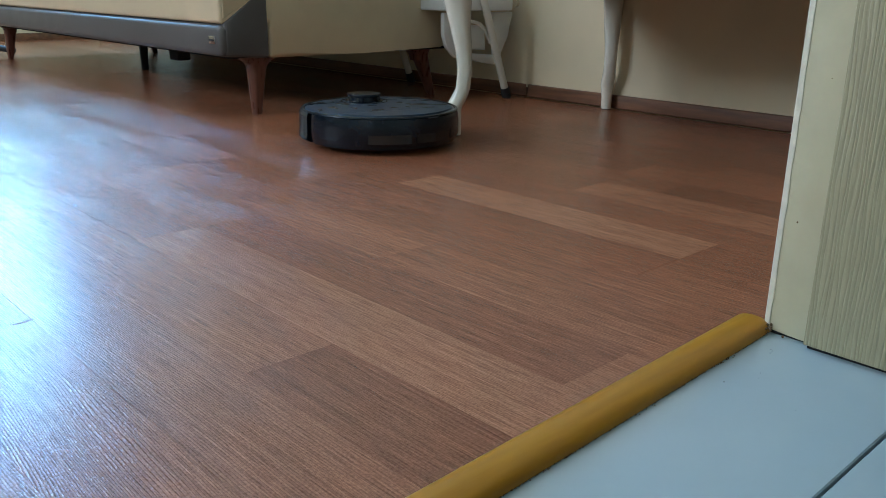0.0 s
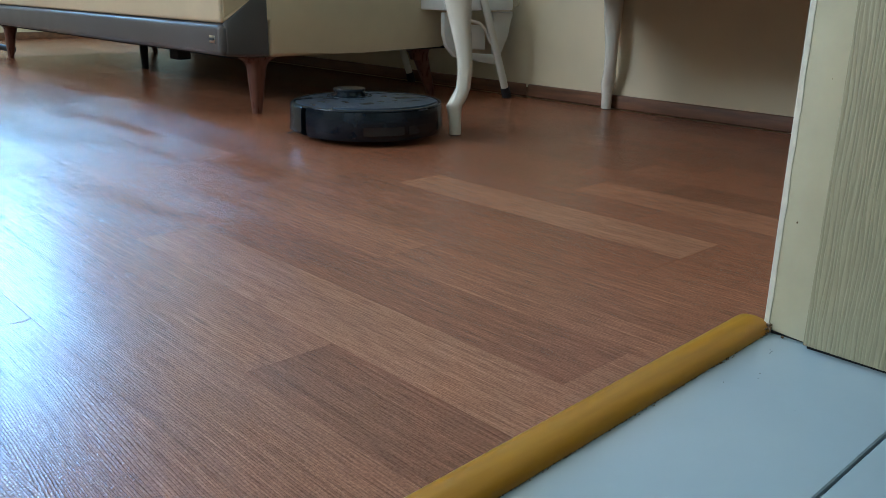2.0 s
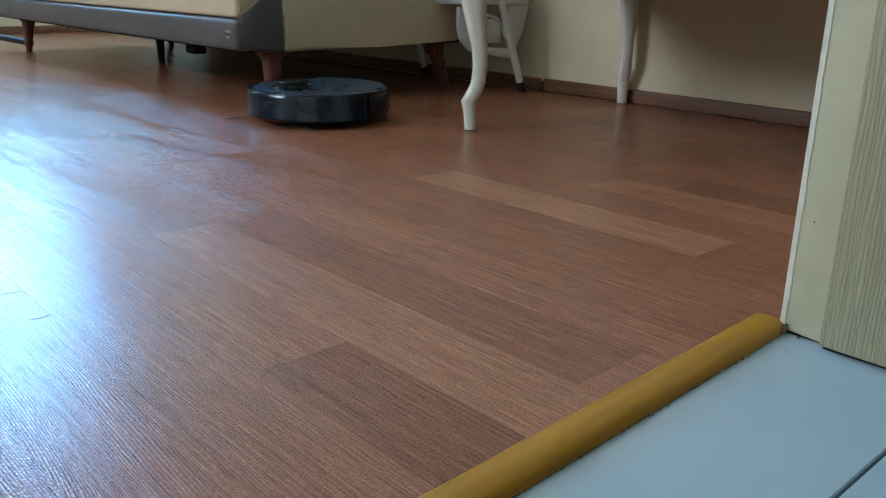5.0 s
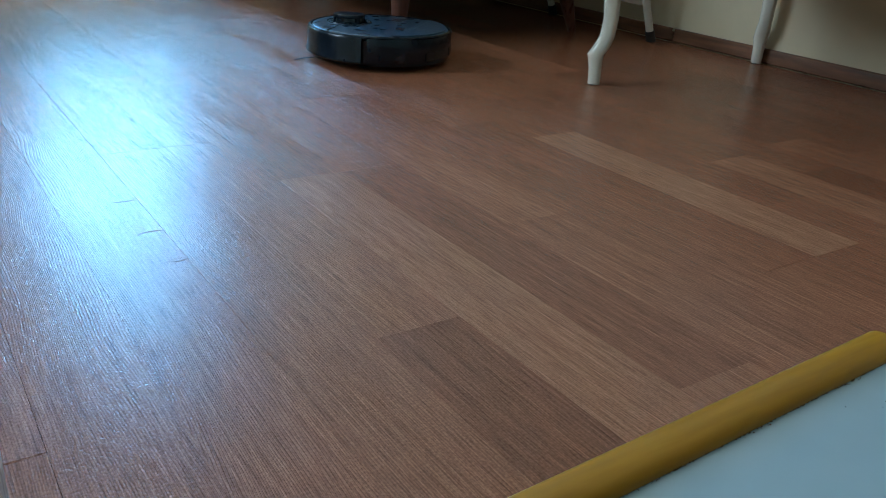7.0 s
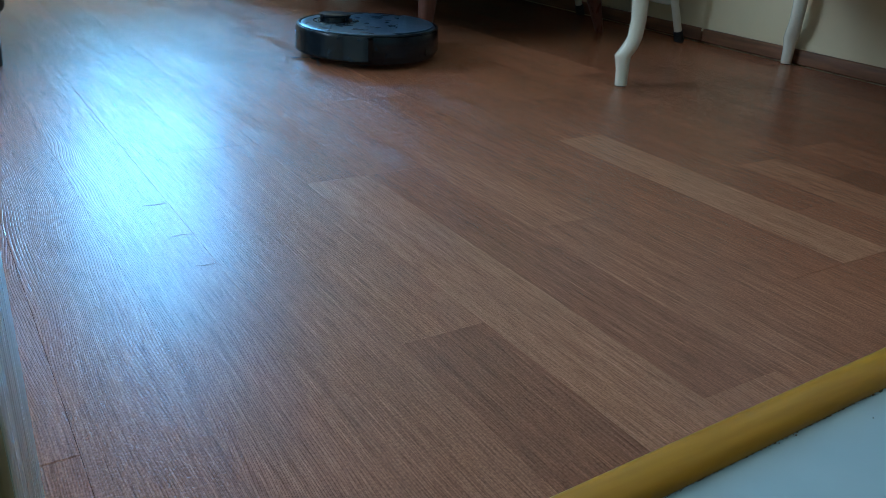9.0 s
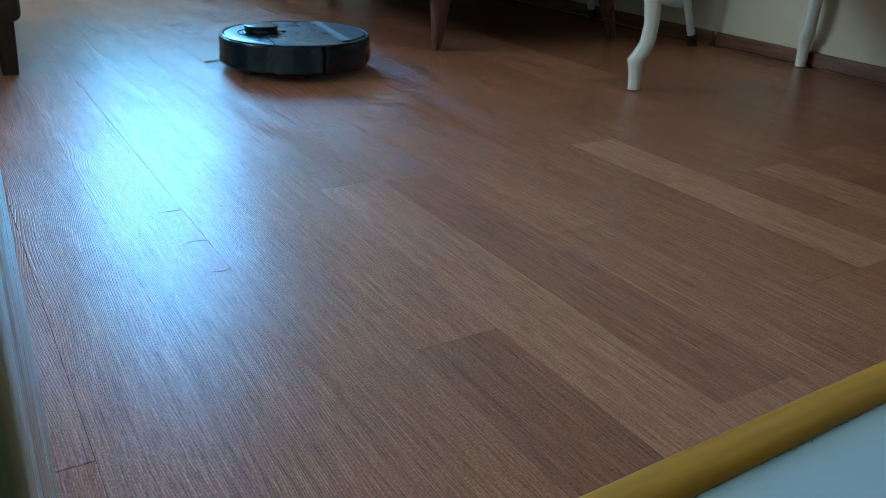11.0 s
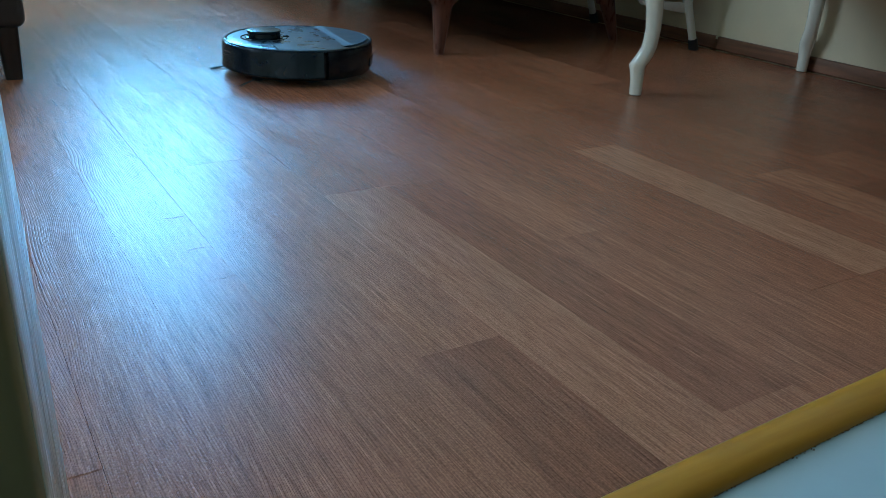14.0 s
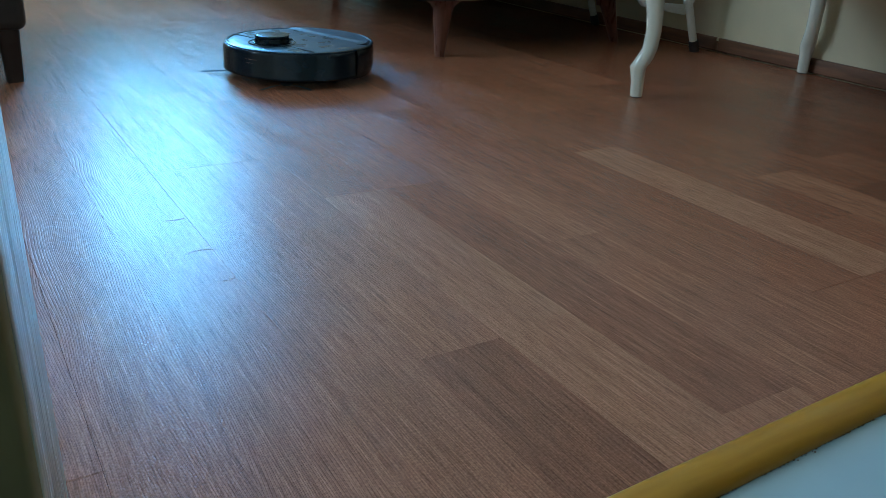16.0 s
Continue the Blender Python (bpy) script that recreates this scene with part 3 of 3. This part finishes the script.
    w = [(R, 0.052), (R + 0.0046, 0.0522), (R + 0.0046, 0.0530), (R, 0.0533)]
    part("badge_bar", lathe(w + w[:1], 9, 14, 6), CHROME, top, "thin bright bar")
    for s in (1, -1):
        wheel = part("wheel", lathe([(0, -0.011), (0.033, -0.011), (0.036, -0.008), (0.036, 0.008), (0.033, 0.011), (0, 0.011)], segs=32), RUBBER, top)
        wheel.matrix_local = pose(0, s * 0.115, 0.0362, 90, 0, 0)
    caster = part("caster", lathe([(0, -0.008), (0.012, -0.008), (0.0135, 0), (0.012, 0.008), (0, 0.008)], segs=20), RUBBER, top)
    caster.matrix_local = pose(0.12, 0, 0.0137, 90, 0, 0)
    # side brush under the front corner
    brushes = []
    for side, reach in ((1, 0.064), (-1, 0.086)):
        brush = new("side_brush")
        brush.parent = top
        brush.empty_display_size = 0.03
        brush.location = (0.118, side * 0.092, 0.0)
        part("hub", lathe([(0, 0.006), (0.012, 0.006), (0.014, 0.010), (0, 0.013)], segs=20), RUBBER, brush)
        for k in range(3):
            a = radians(30 + 120 * k)
            bm = bmesh.new()
            for j in range(-2, 3):
                b = a + radians(j * 2.2)
                tube([(0.010 * math.cos(a), 0.010 * math.sin(a), 0.008), (0.04 * math.cos(b), 0.04 * math.sin(b), 0.0055), (reach * math.cos(b), reach * math.sin(b), 0.0016)], [0.0007, 0.0006, 0.0004], 5, bm)
            part("bristles", bm, BRISTLE, brush)
        brushes.append(brush)
    return top, brushes


ROBOT, BRUSHES = robot()


# ---- sofa ----
def tapered_leg(h, w0, w1, lean_x, lean_y, n=12, flare=0.0):
    """A leg that narrows to its foot; the foot stands at the origin, the top leans away from it."""
    secs = []
    for i in range(n + 1):
        u = i / n
        w = w1 + (w0 - w1) * u + flare * max(0, u - 0.8) ** 2 * 25
        secs.append(oval(lean_x * u, lean_y * u, h * u, w, w, 16, 3.2))
    return loft(secs)


def sofa():
    X0, X1, Y0, Y1 = 0.262, 1.10, 1.585, 3.86
    top = base("sofa", 0, 0, 0, 0, "cream and grey-brown leatherette sofa on reddish wooden legs", "sofa")
    # front rail, grey
    rail = part("front_rail", box(X0 - 0.004, X0 + 0.12, Y0 + 0.002, Y1 - 0.006, 0.158, 0.238, 0.016, 5), GREY_HIDE, top, "grey-brown leatherette front rail")
    tag = part("tag", box(X0 - 0.0065, X0 - 0.0035, Y0 + 0.024, Y0 + 0.054, 0.189, 0.209, 0.001), CHROME, rail, "small metal maker's tag")
    part("tag_bar", box(X0 - 0.009, X0 - 0.0062, Y0 + 0.029, Y0 + 0.049, 0.196, 0.201), RUBBER, tag)
    # seat block above the rail
    part("seat", box(X0 - 0.001, X1 - 0.1, Y0 + 0.003, Y1 - 0.006, 0.239, 0.44, 0.010, 4), CREAM_HIDE, top, "cream leatherette seat front")
    part("underside", box(X0 + 0.05, X1 - 0.03, Y0 + 0.04, Y1 - 0.05, 0.148, 0.160), BLACK_FELT, top)
    # end (arm) panel: cream board with a grey wedge wrapped round its front corner
    def end_panel(name, y0, y1):
        arm = part(name, sheet_panel(X0 + 0.140, X1 - 0.008, y0, y1), CREAM_HIDE, top, "cream leatherette arm, rounded below")
        wedge_low = [(X0 + 0.010, 0.158), (X0 + 0.139, 0.150), (X0 + 0.139, 0.46), (X0 + 0.115, 0.318), (X0 + 0.088, 0.296), (X0 + 0.010, 0.246)]
        part("corner_wrap", side_prism(wedge_low, y0, y1, 0.010), GREY_HIDE, arm, "grey-brown leatherette corner")
        wedge_up = [(X0 + 0.008, 0.249), (X0 + 0.087, 0.299), (X0 + 0.113, 0.321), (X0 + 0.1385, 0.465), (X0 + 0.1385, 0.60), (X0 + 0.008, 0.60)]
        part("corner_top", side_prism(wedge_up, y0 + 0.001, y1, 0.004), CREAM_HIDE, arm)
        return arm
    end_panel("arm", Y0, Y0 + 0.11)
    end_panel("arm", Y1 - 0.11, Y1)
    part("back", box(X1 - 0.15, X1 - 0.001, Y0 + 0.11, Y1 - 0.11, 0.17, 0.82, 0.03, 4), CREAM_HIDE, top)
    # unseen addition: closes the slot to the wall so less light gets underneath
    part("back_frame", box(X1 - 0.05, RIGHT - 0.016, Y0 + 0.45, Y1 - 0.02, 0.145, 0.74, 0.02, 3), CREAM_HIDE, top)
    for k in range(3):
        w = (Y1 - Y0 - 0.24) / 3
        part("cushion", box(X0 + 0.02, X1 - 0.16, Y0 + 0.12 + w * k, Y0 + 0.12 + w * (k + 1) - 0.008, 0.441, 0.53, 0.03, 4), CREAM_HIDE, top)
    # wooden legs with a spread head
    for x, y, lx, ly in ((0.380, 1.632, 0.008, 0.004), (1.052, 1.672, -0.055, 0.005), (0.380, 3.70, 0.008, -0.02), (1.05, 3.70, -0.05, -0.01)):
        leg = part("leg", tapered_leg(0.150, 0.0260, 0.0115, lx, ly, flare=0.012), WALNUT, top, "tapered reddish wooden leg")
        leg.location = (x, y, 0)
        part("leg_bracket", loft([oval(lx, ly, z, a, b, 16, 3) for z, a, b in ((0.112, 0.021, 0.021), (0.130, 0.026, 0.024), (0.142, 0.040, 0.027), (0.1503, 0.062, 0.030))]), WALNUT, leg)
    mid = part("support_post", tapered_leg(0.150, 0.017, 0.012, 0, 0), BLACK_FELT, top, "black middle support post")
    mid.location = (0.66, 2.95, 0)
    part("lining_fold", box(0.425, 0.470, 2.17, 2.23, 0.100, 0.150, 0.004), BLACK_FELT, top, "black block below the seat")
    return top


def sheet_panel(x0, x1, y0, y1):
    out = [(x0, 0.150), (x0 + 0.3, 0.150), (x1 - 0.08, 0.157), (x1 - 0.035, 0.163), (x1 - 0.01, 0.185), (x1, 0.22), (x1, 0.60), (x0, 0.60)]
    return side_prism(out, y0 + 0.002, y1, 0.012)


sofa()


# ---- desk with curved legs ----
def cabriole_leg(knee=1.0):
    """Curves out at the knee, in at the ankle and out again to a small hoof; outward is +x, the foot stands at the origin."""
    # height, shift outward, half width
    prof = [(0.0, 0.0, 0.0140), (0.010, 0.0, 0.0145), (0.035, 0.001, 0.0150), (0.055, 0.003, 0.0170), (0.067, 0.004, 0.0192), (0.078, -0.003, 0.0195), (0.090, -0.0090, 0.0190), (0.11, -0.0168, 0.0172),
            (0.15, -0.0200, 0.0172), (0.19, -0.0172, 0.0190), (0.25, -0.0075, 0.0243), (0.306, 0.0, 0.0325), (0.36, 0.008, 0.038), (0.43, 0.014, 0.041), (0.50, 0.016, 0.042), (0.58, 0.012, 0.040), (0.64, 0.006, 0.038)]
    return loft([oval(s * (knee if h > 0.27 else 1), 0, h, min(w, 0.042 if knee == 1 else 0.028), min(w, 0.042 if knee == 1 else 0.028), 20, 2.6) for h, s, w in prof])


def desk():
    X0, X1, Y0, Y1 = 0.50, 1.262, 0.10, 1.20
    top = base("desk", 0, 0, 0, 0, "white lacquered desk with curved cabriole legs against the wall", "desk")
    part("tabletop", box(X0 - 0.02, X1, Y0 - 0.03, Y1 + 0.03, 0.735, 0.765, 0.006, 3), WHITE_GLOSS, top)
    # unseen; hung this low to keep the wall under the desk dark
    part("apron", box(X0 + 0.03, X1 - 0.005, Y0 + 0.03, Y1 - 0.03, 0.342, 0.734, 0.005), WHITE_GLOSS, top)
    legs = ((0.571, 1.058, 135), (1.232, 1.105, 45), (0.571, 0.14, 225), (1.225, 0.14, 315))
    for x, y, a in legs:
        leg = part("leg", cabriole_leg(1.0 if x < 1 else 0.35), WHITE_GLOSS, top, "curved white leg with a small hoof foot")
        leg.matrix_local = pose(x, y, 0.002, 0, 0, a)
        part("foot_pad", lathe([(0, -0.002), (0.012, -0.002), (0.0125, 0.0015), (0, 0.0015)], segs=20), DARK_LEG, leg)
    return top


desk()


# ---- white folding step leaning by the wall ----
def folding_step():
    top = base("folding_step", 0, 0, 0, 0, "white enamelled folding step stool with black rubber feet", "step stool")
    for dx, dy in ((0.0, 0.0), (0.055, 0.525)):
        leg = part("leg", tube([(x + dx, 1.452 + dy, z) for x, z in ((1.176, 0.012), (1.118, 0.16), (1.062, 0.30), (0.985, 0.50))], 0.0118, 14), WHITE_TUBE, top)
        part("rubber_foot", tube([(1.180 + dx, 1.452 + dy, 0.0), (1.168 + dx, 1.452 + dy, 0.034)], [0.0150, 0.0142], 16), RUBBER, leg, "black rubber foot")
    loop = [(1.0, 1.47, 0.240), (1.029, 1.47, 0.238), (1.063, 1.47, 0.231), (1.089, 1.47, 0.214), (1.102, 1.47, 0.193), (1.110, 1.465, 0.171)]
    part("brace", tube(loop, 0.0052, 10), WHITE_TUBE, top, "thin bent white brace")
    for name, outline in (("left_rail", [(0.945, 0.262), (0.946, 0.199), (0.959, 0.163), (0.995, 0.131), (1.046, 0.126), (1.046, 0.262)]),
                          ("bottom_rail", [(1.047, 0.126), (1.100, 0.113), (1.168, 0.101), (1.188, 0.118), (1.166, 0.132), (1.047, 0.142)]),
                          ("right_rail", [(1.155, 0.262), (1.167, 0.133), (1.189, 0.119), (1.226, 0.188), (1.232, 0.205), (1.228, 0.215), (1.246, 0.250), (1.246, 0.262)])):
        part(name, side_prism(outline, 1.500, 1.516, 0.003), WHITE_PLASTIC, top, "moulded white plastic rail")
    part("pad", side_prism([(1.058, 0.152), (1.148, 0.146), (1.140, 0.222), (1.058, 0.226)], 1.522, 1.530, 0.003), WHITE_PLASTIC, top, "white plastic pad")
    part("upper_step", box(0.93, 1.205, 1.462, 1.99, 0.268, 0.312, 0.006), WHITE_PLASTIC, top)
    part("end_knob", lathe([(0, -0.012), (0.012, -0.010), (0.014, 0.0), (0.011, 0.012), (0, 0.013)], segs=20), CREAM_HIDE, top, "cream end knob").matrix_local = pose(1.222, 1.470, 0.290, 0, 90, 20)
    return top


folding_step()


# ---- dark ottoman at the edge of the view ----
def ottoman():
    top = base("ottoman", 0, 0, 0, 0, "dark brown leatherette ottoman on square tapered legs", "ottoman")
    part("body", box(-1.42, -0.632, 1.63, 2.40, 0.112, 0.30, 0.02, 4), DARK_HIDE, top)
    part("seat", box(-1.415, -0.637, 1.635, 2.395, 0.301, 0.40, 0.035, 5), DARK_HIDE, top)
    part("piping", tube([(-1.40, 1.634, 0.301), (-0.652, 1.634, 0.301)], 0.004, 8), DARK_HIDE, top)
    for x, y in ((-0.669, 1.675), (-1.38, 1.675), (-0.669, 2.36), (-1.38, 2.36)):
        leg = part("leg", tapered_leg(0.115, 0.023, 0.0175, 0, 0), DARK_LEG, top, "dark square tapered leg")
        leg.location = (x, y, 0)
    return top


ottoman()

# black bar beside the sofa's far leg
bar = part("black_pole", tube([(0.42, 3.78, 0.03), (0.30, 3.98, 0.06), (0.10, 4.30, 0.11)], 0.014, 12), RUBBER, None, "thin black metal pole lying against the sofa leg")
tagged(bar, category="pole")


# ---- floor boards, each of two printed strips ----
def strip_slab(w, d, left, right, near, far, h=0.0095):
    """A strip, its top at z = 0, each of its four upper edges eased by its own amount."""
    bm = bmesh.new()
    a, b = w / 2, d / 2
    rings = [[(-a, -b, -h), (a, -b, -h), (a, b, -h), (-a, b, -h)],
             [(-a, -b, -0.0006), (a, -b, -0.0006), (a, b, -0.0006), (-a, b, -0.0006)],
             [(-a + left, -b + near, 0), (a - right, -b + near, 0), (a - right, b - far, 0), (-a + left, b - far, 0)]]
    rings = [[bm.verts.new(p) for p in r] for r in rings]
    for p, q in zip(rings, rings[1:]):
        for k in range(4):
            bm.faces.new((p[k], p[(k + 1) % 4], q[(k + 1) % 4], q[k]))
    bm.faces.new(rings[2])
    bm.faces.new(rings[0][::-1])
    return bm


# strip number: (where it ends, its tone), from the doorway inwards; the rest follows at board length
LAID = {
    -4: [(0.236, 0.35), (0.92, 0.55), (1.52, 0.4)], -3: [(0.236, 0.45), (1.10, 0.5), (1.52, 0.35)],
    -2: [(1.266, 0.5), (1.90, 0.4)], -1: [(1.266, 0.5), (2.05, 0.45)],
    0: [(0.942, 0.5), (1.60, 0.35)], 1: [(0.269, 0.12), (0.942, 0.55), (1.45, 0.5)],
    2: [(0.728, 0.75), (1.35, 0.40), (2.0, 0.55)], 3: [(0.062, 0.65), (0.728, 0.25), (1.55, 0.5)],
    4: [(0.45, 0.50), (1.15, 0.58), (1.7, 0.4)], 5: [(0.70, 0.42), (1.15, 0.35), (1.85, 0.6)],
    6: [(0.19, 0.40), (0.88, 0.36), (1.47, 0.45)], 7: [(0.19, 0.35), (0.762, 0.88), (1.47, 0.42)],
    8: [(0.34, 0.45), (1.02, 0.30), (1.62, 0.55)], 9: [(0.526, 0.80), (1.02, 0.40), (1.75, 0.5)],
}


def planks():
    width, length = 0.100, 1.284
    rng = random.Random(11)
    rest = bmesh.new()
    for k in range(-27, 19):
        x0 = -0.555 + width * k
        x1 = min(x0 + width, RIGHT - 0.004)
        if x1 - x0 < 0.02 or x1 < LEFT + 0.05:
            continue
        laid = list(LAID.get(k, []))
        if not laid:
            first = rng.uniform(0.1, 0.6)
            laid = [(first, rng.uniform(0.2, 0.75)), (first + rng.uniform(0.4, 0.8), rng.uniform(0.2, 0.75))]
        while laid[-1][0] < FAR - 0.1:
            laid.append((laid[-1][0] + rng.choice((0.58, 0.64, 0.70)), rng.uniform(0.2, 0.75)))
        y0 = 0.004
        for y1, tone in laid:
            y1 = min(y1, FAR - 0.004)
            if y1 - y0 < 0.01:
                continue
            wide, fine = 0.0002 if k <= 0 else 0.00012, 0.00006
            mate = [c for c, _ in LAID.get(k + 1 if k % 2 == 0 else k - 1, [])]
            near, far_end = (run if y in mate else fine * 2 for y, run in ((y0, (0.004 if y0 > 0.5 else 0.0012) if k < 0 else 0.0003), (y1, 0.0008 if y1 < 0.5 else 0.0004)))
            bm = strip_slab(x1 - x0 - 0.0001, y1 - y0 - 0.0001, *((wide, fine) if k % 2 == 0 else (fine, wide)), near, far_end)
            if x1 < -1.15:
                bmesh.ops.translate(bm, verts=bm.verts, vec=((x0 + x1) / 2, (y0 + y1) / 2, 0))
                me = bpy.data.meshes.new("tmp")
                bm.to_mesh(me)
                bm.free()
                rest.from_mesh(me)
                bpy.data.meshes.remove(me)
            else:
                ob = new("plank", mesh_of("plank", bm, LAMINATE))
                ob.parent = floor
                ob.location = ((x0 + x1) / 2, (y0 + y1) / 2, 0)
                ob.color = (tone, tone, tone, 1)
            y0 = y1
    far = part("far_planks", rest, LAMINATE, floor, smooth=None)
    far.color = (0.5, 0.5, 0.5, 1)
    tagged(far, kind="stuff")


planks()
# board edge that has swollen along its joint: short raised lips across it
for x, y, w, sag in ((-0.569, 0.735, 0.036, -0.003), (-0.570, 0.612, 0.040, 0.008), (-0.566, 0.527, 0.026, -0.004)):
    path = [(x + w * (u - 0.5), y + sag * (4 * u * (1 - u)), -0.0001) for u in (i / 10 for i in range(11))]
    lip = tube(path, [0.0003 + 0.0009 * math.sin(math.pi * i / 10) ** 0.6 for i in range(11)], 10)
    bmesh.ops.scale(lip, verts=lip.verts, vec=(1, 1, 0.55))
    edge = part("swollen_edge", lip, LAMINATE, floor, "slightly swollen board edge", 60)
    edge.color = (0.5, 0.5, 0.5, 1)


# ---- what moves ----
def motions():
    # seconds, x, y, heading in degrees
    way = [(0.0, 0.371, 1.093, 77), (0.4, 0.382, 1.131, 65), (0.8, 0.403, 1.168, 60), (1.2, 0.404, 1.175, 62), (1.6, 0.406, 1.180, 70), (2.0, 0.406, 1.183, 83), (2.4, 0.405, 1.237, 84), (2.8, 0.406, 1.334, 84), (3.2, 0.405, 1.428, 85),
           (3.7, 0.404, 1.436, 100), (4.4, 0.395, 1.425, 145), (5.0, 0.382, 1.405, 180), (5.3, 0.381, 1.403, 183), (5.5, 0.370, 1.412, 178), (5.7, 0.349, 1.416, 165), (6.0, 0.320, 1.412, 154), (6.3, 0.298, 1.430, 149), (6.5, 0.272, 1.437, 147), (6.7, 0.255, 1.442, 140), (7.0, 0.227, 1.460, 132), (7.3, 0.208, 1.478, 126), (7.6, 0.193, 1.508, 123), (8.0, 0.175, 1.529, 117), (8.2, 0.172, 1.533, 122),
           (8.9, 0.160, 1.532, 145), (9.6, 0.110, 1.530, 168), (10.3, 0.018, 1.530, 171), (10.5, -0.027, 1.537, 172), (10.6, -0.058, 1.541, 172), (10.9, -0.063, 1.543, 172), (15.7, -0.063, 1.543, 172), (15.8, -0.063, 1.543, 177), (15.9, -0.062, 1.543, 187), (16.0, -0.062, 1.542, 198)]
    walk(ROBOT, [(t, pose(x, y, 0, 0, 0, a)) for t, x, y, a in way])
    for brush, side in zip(BRUSHES, (1, -1)):
        turns = []
        for n in range(81):
            turns.append((0.2 * n, pose(0.118, side * 0.092, 0, 0, 0, -65 * side * n)))
        walk(brush, turns)


motions()
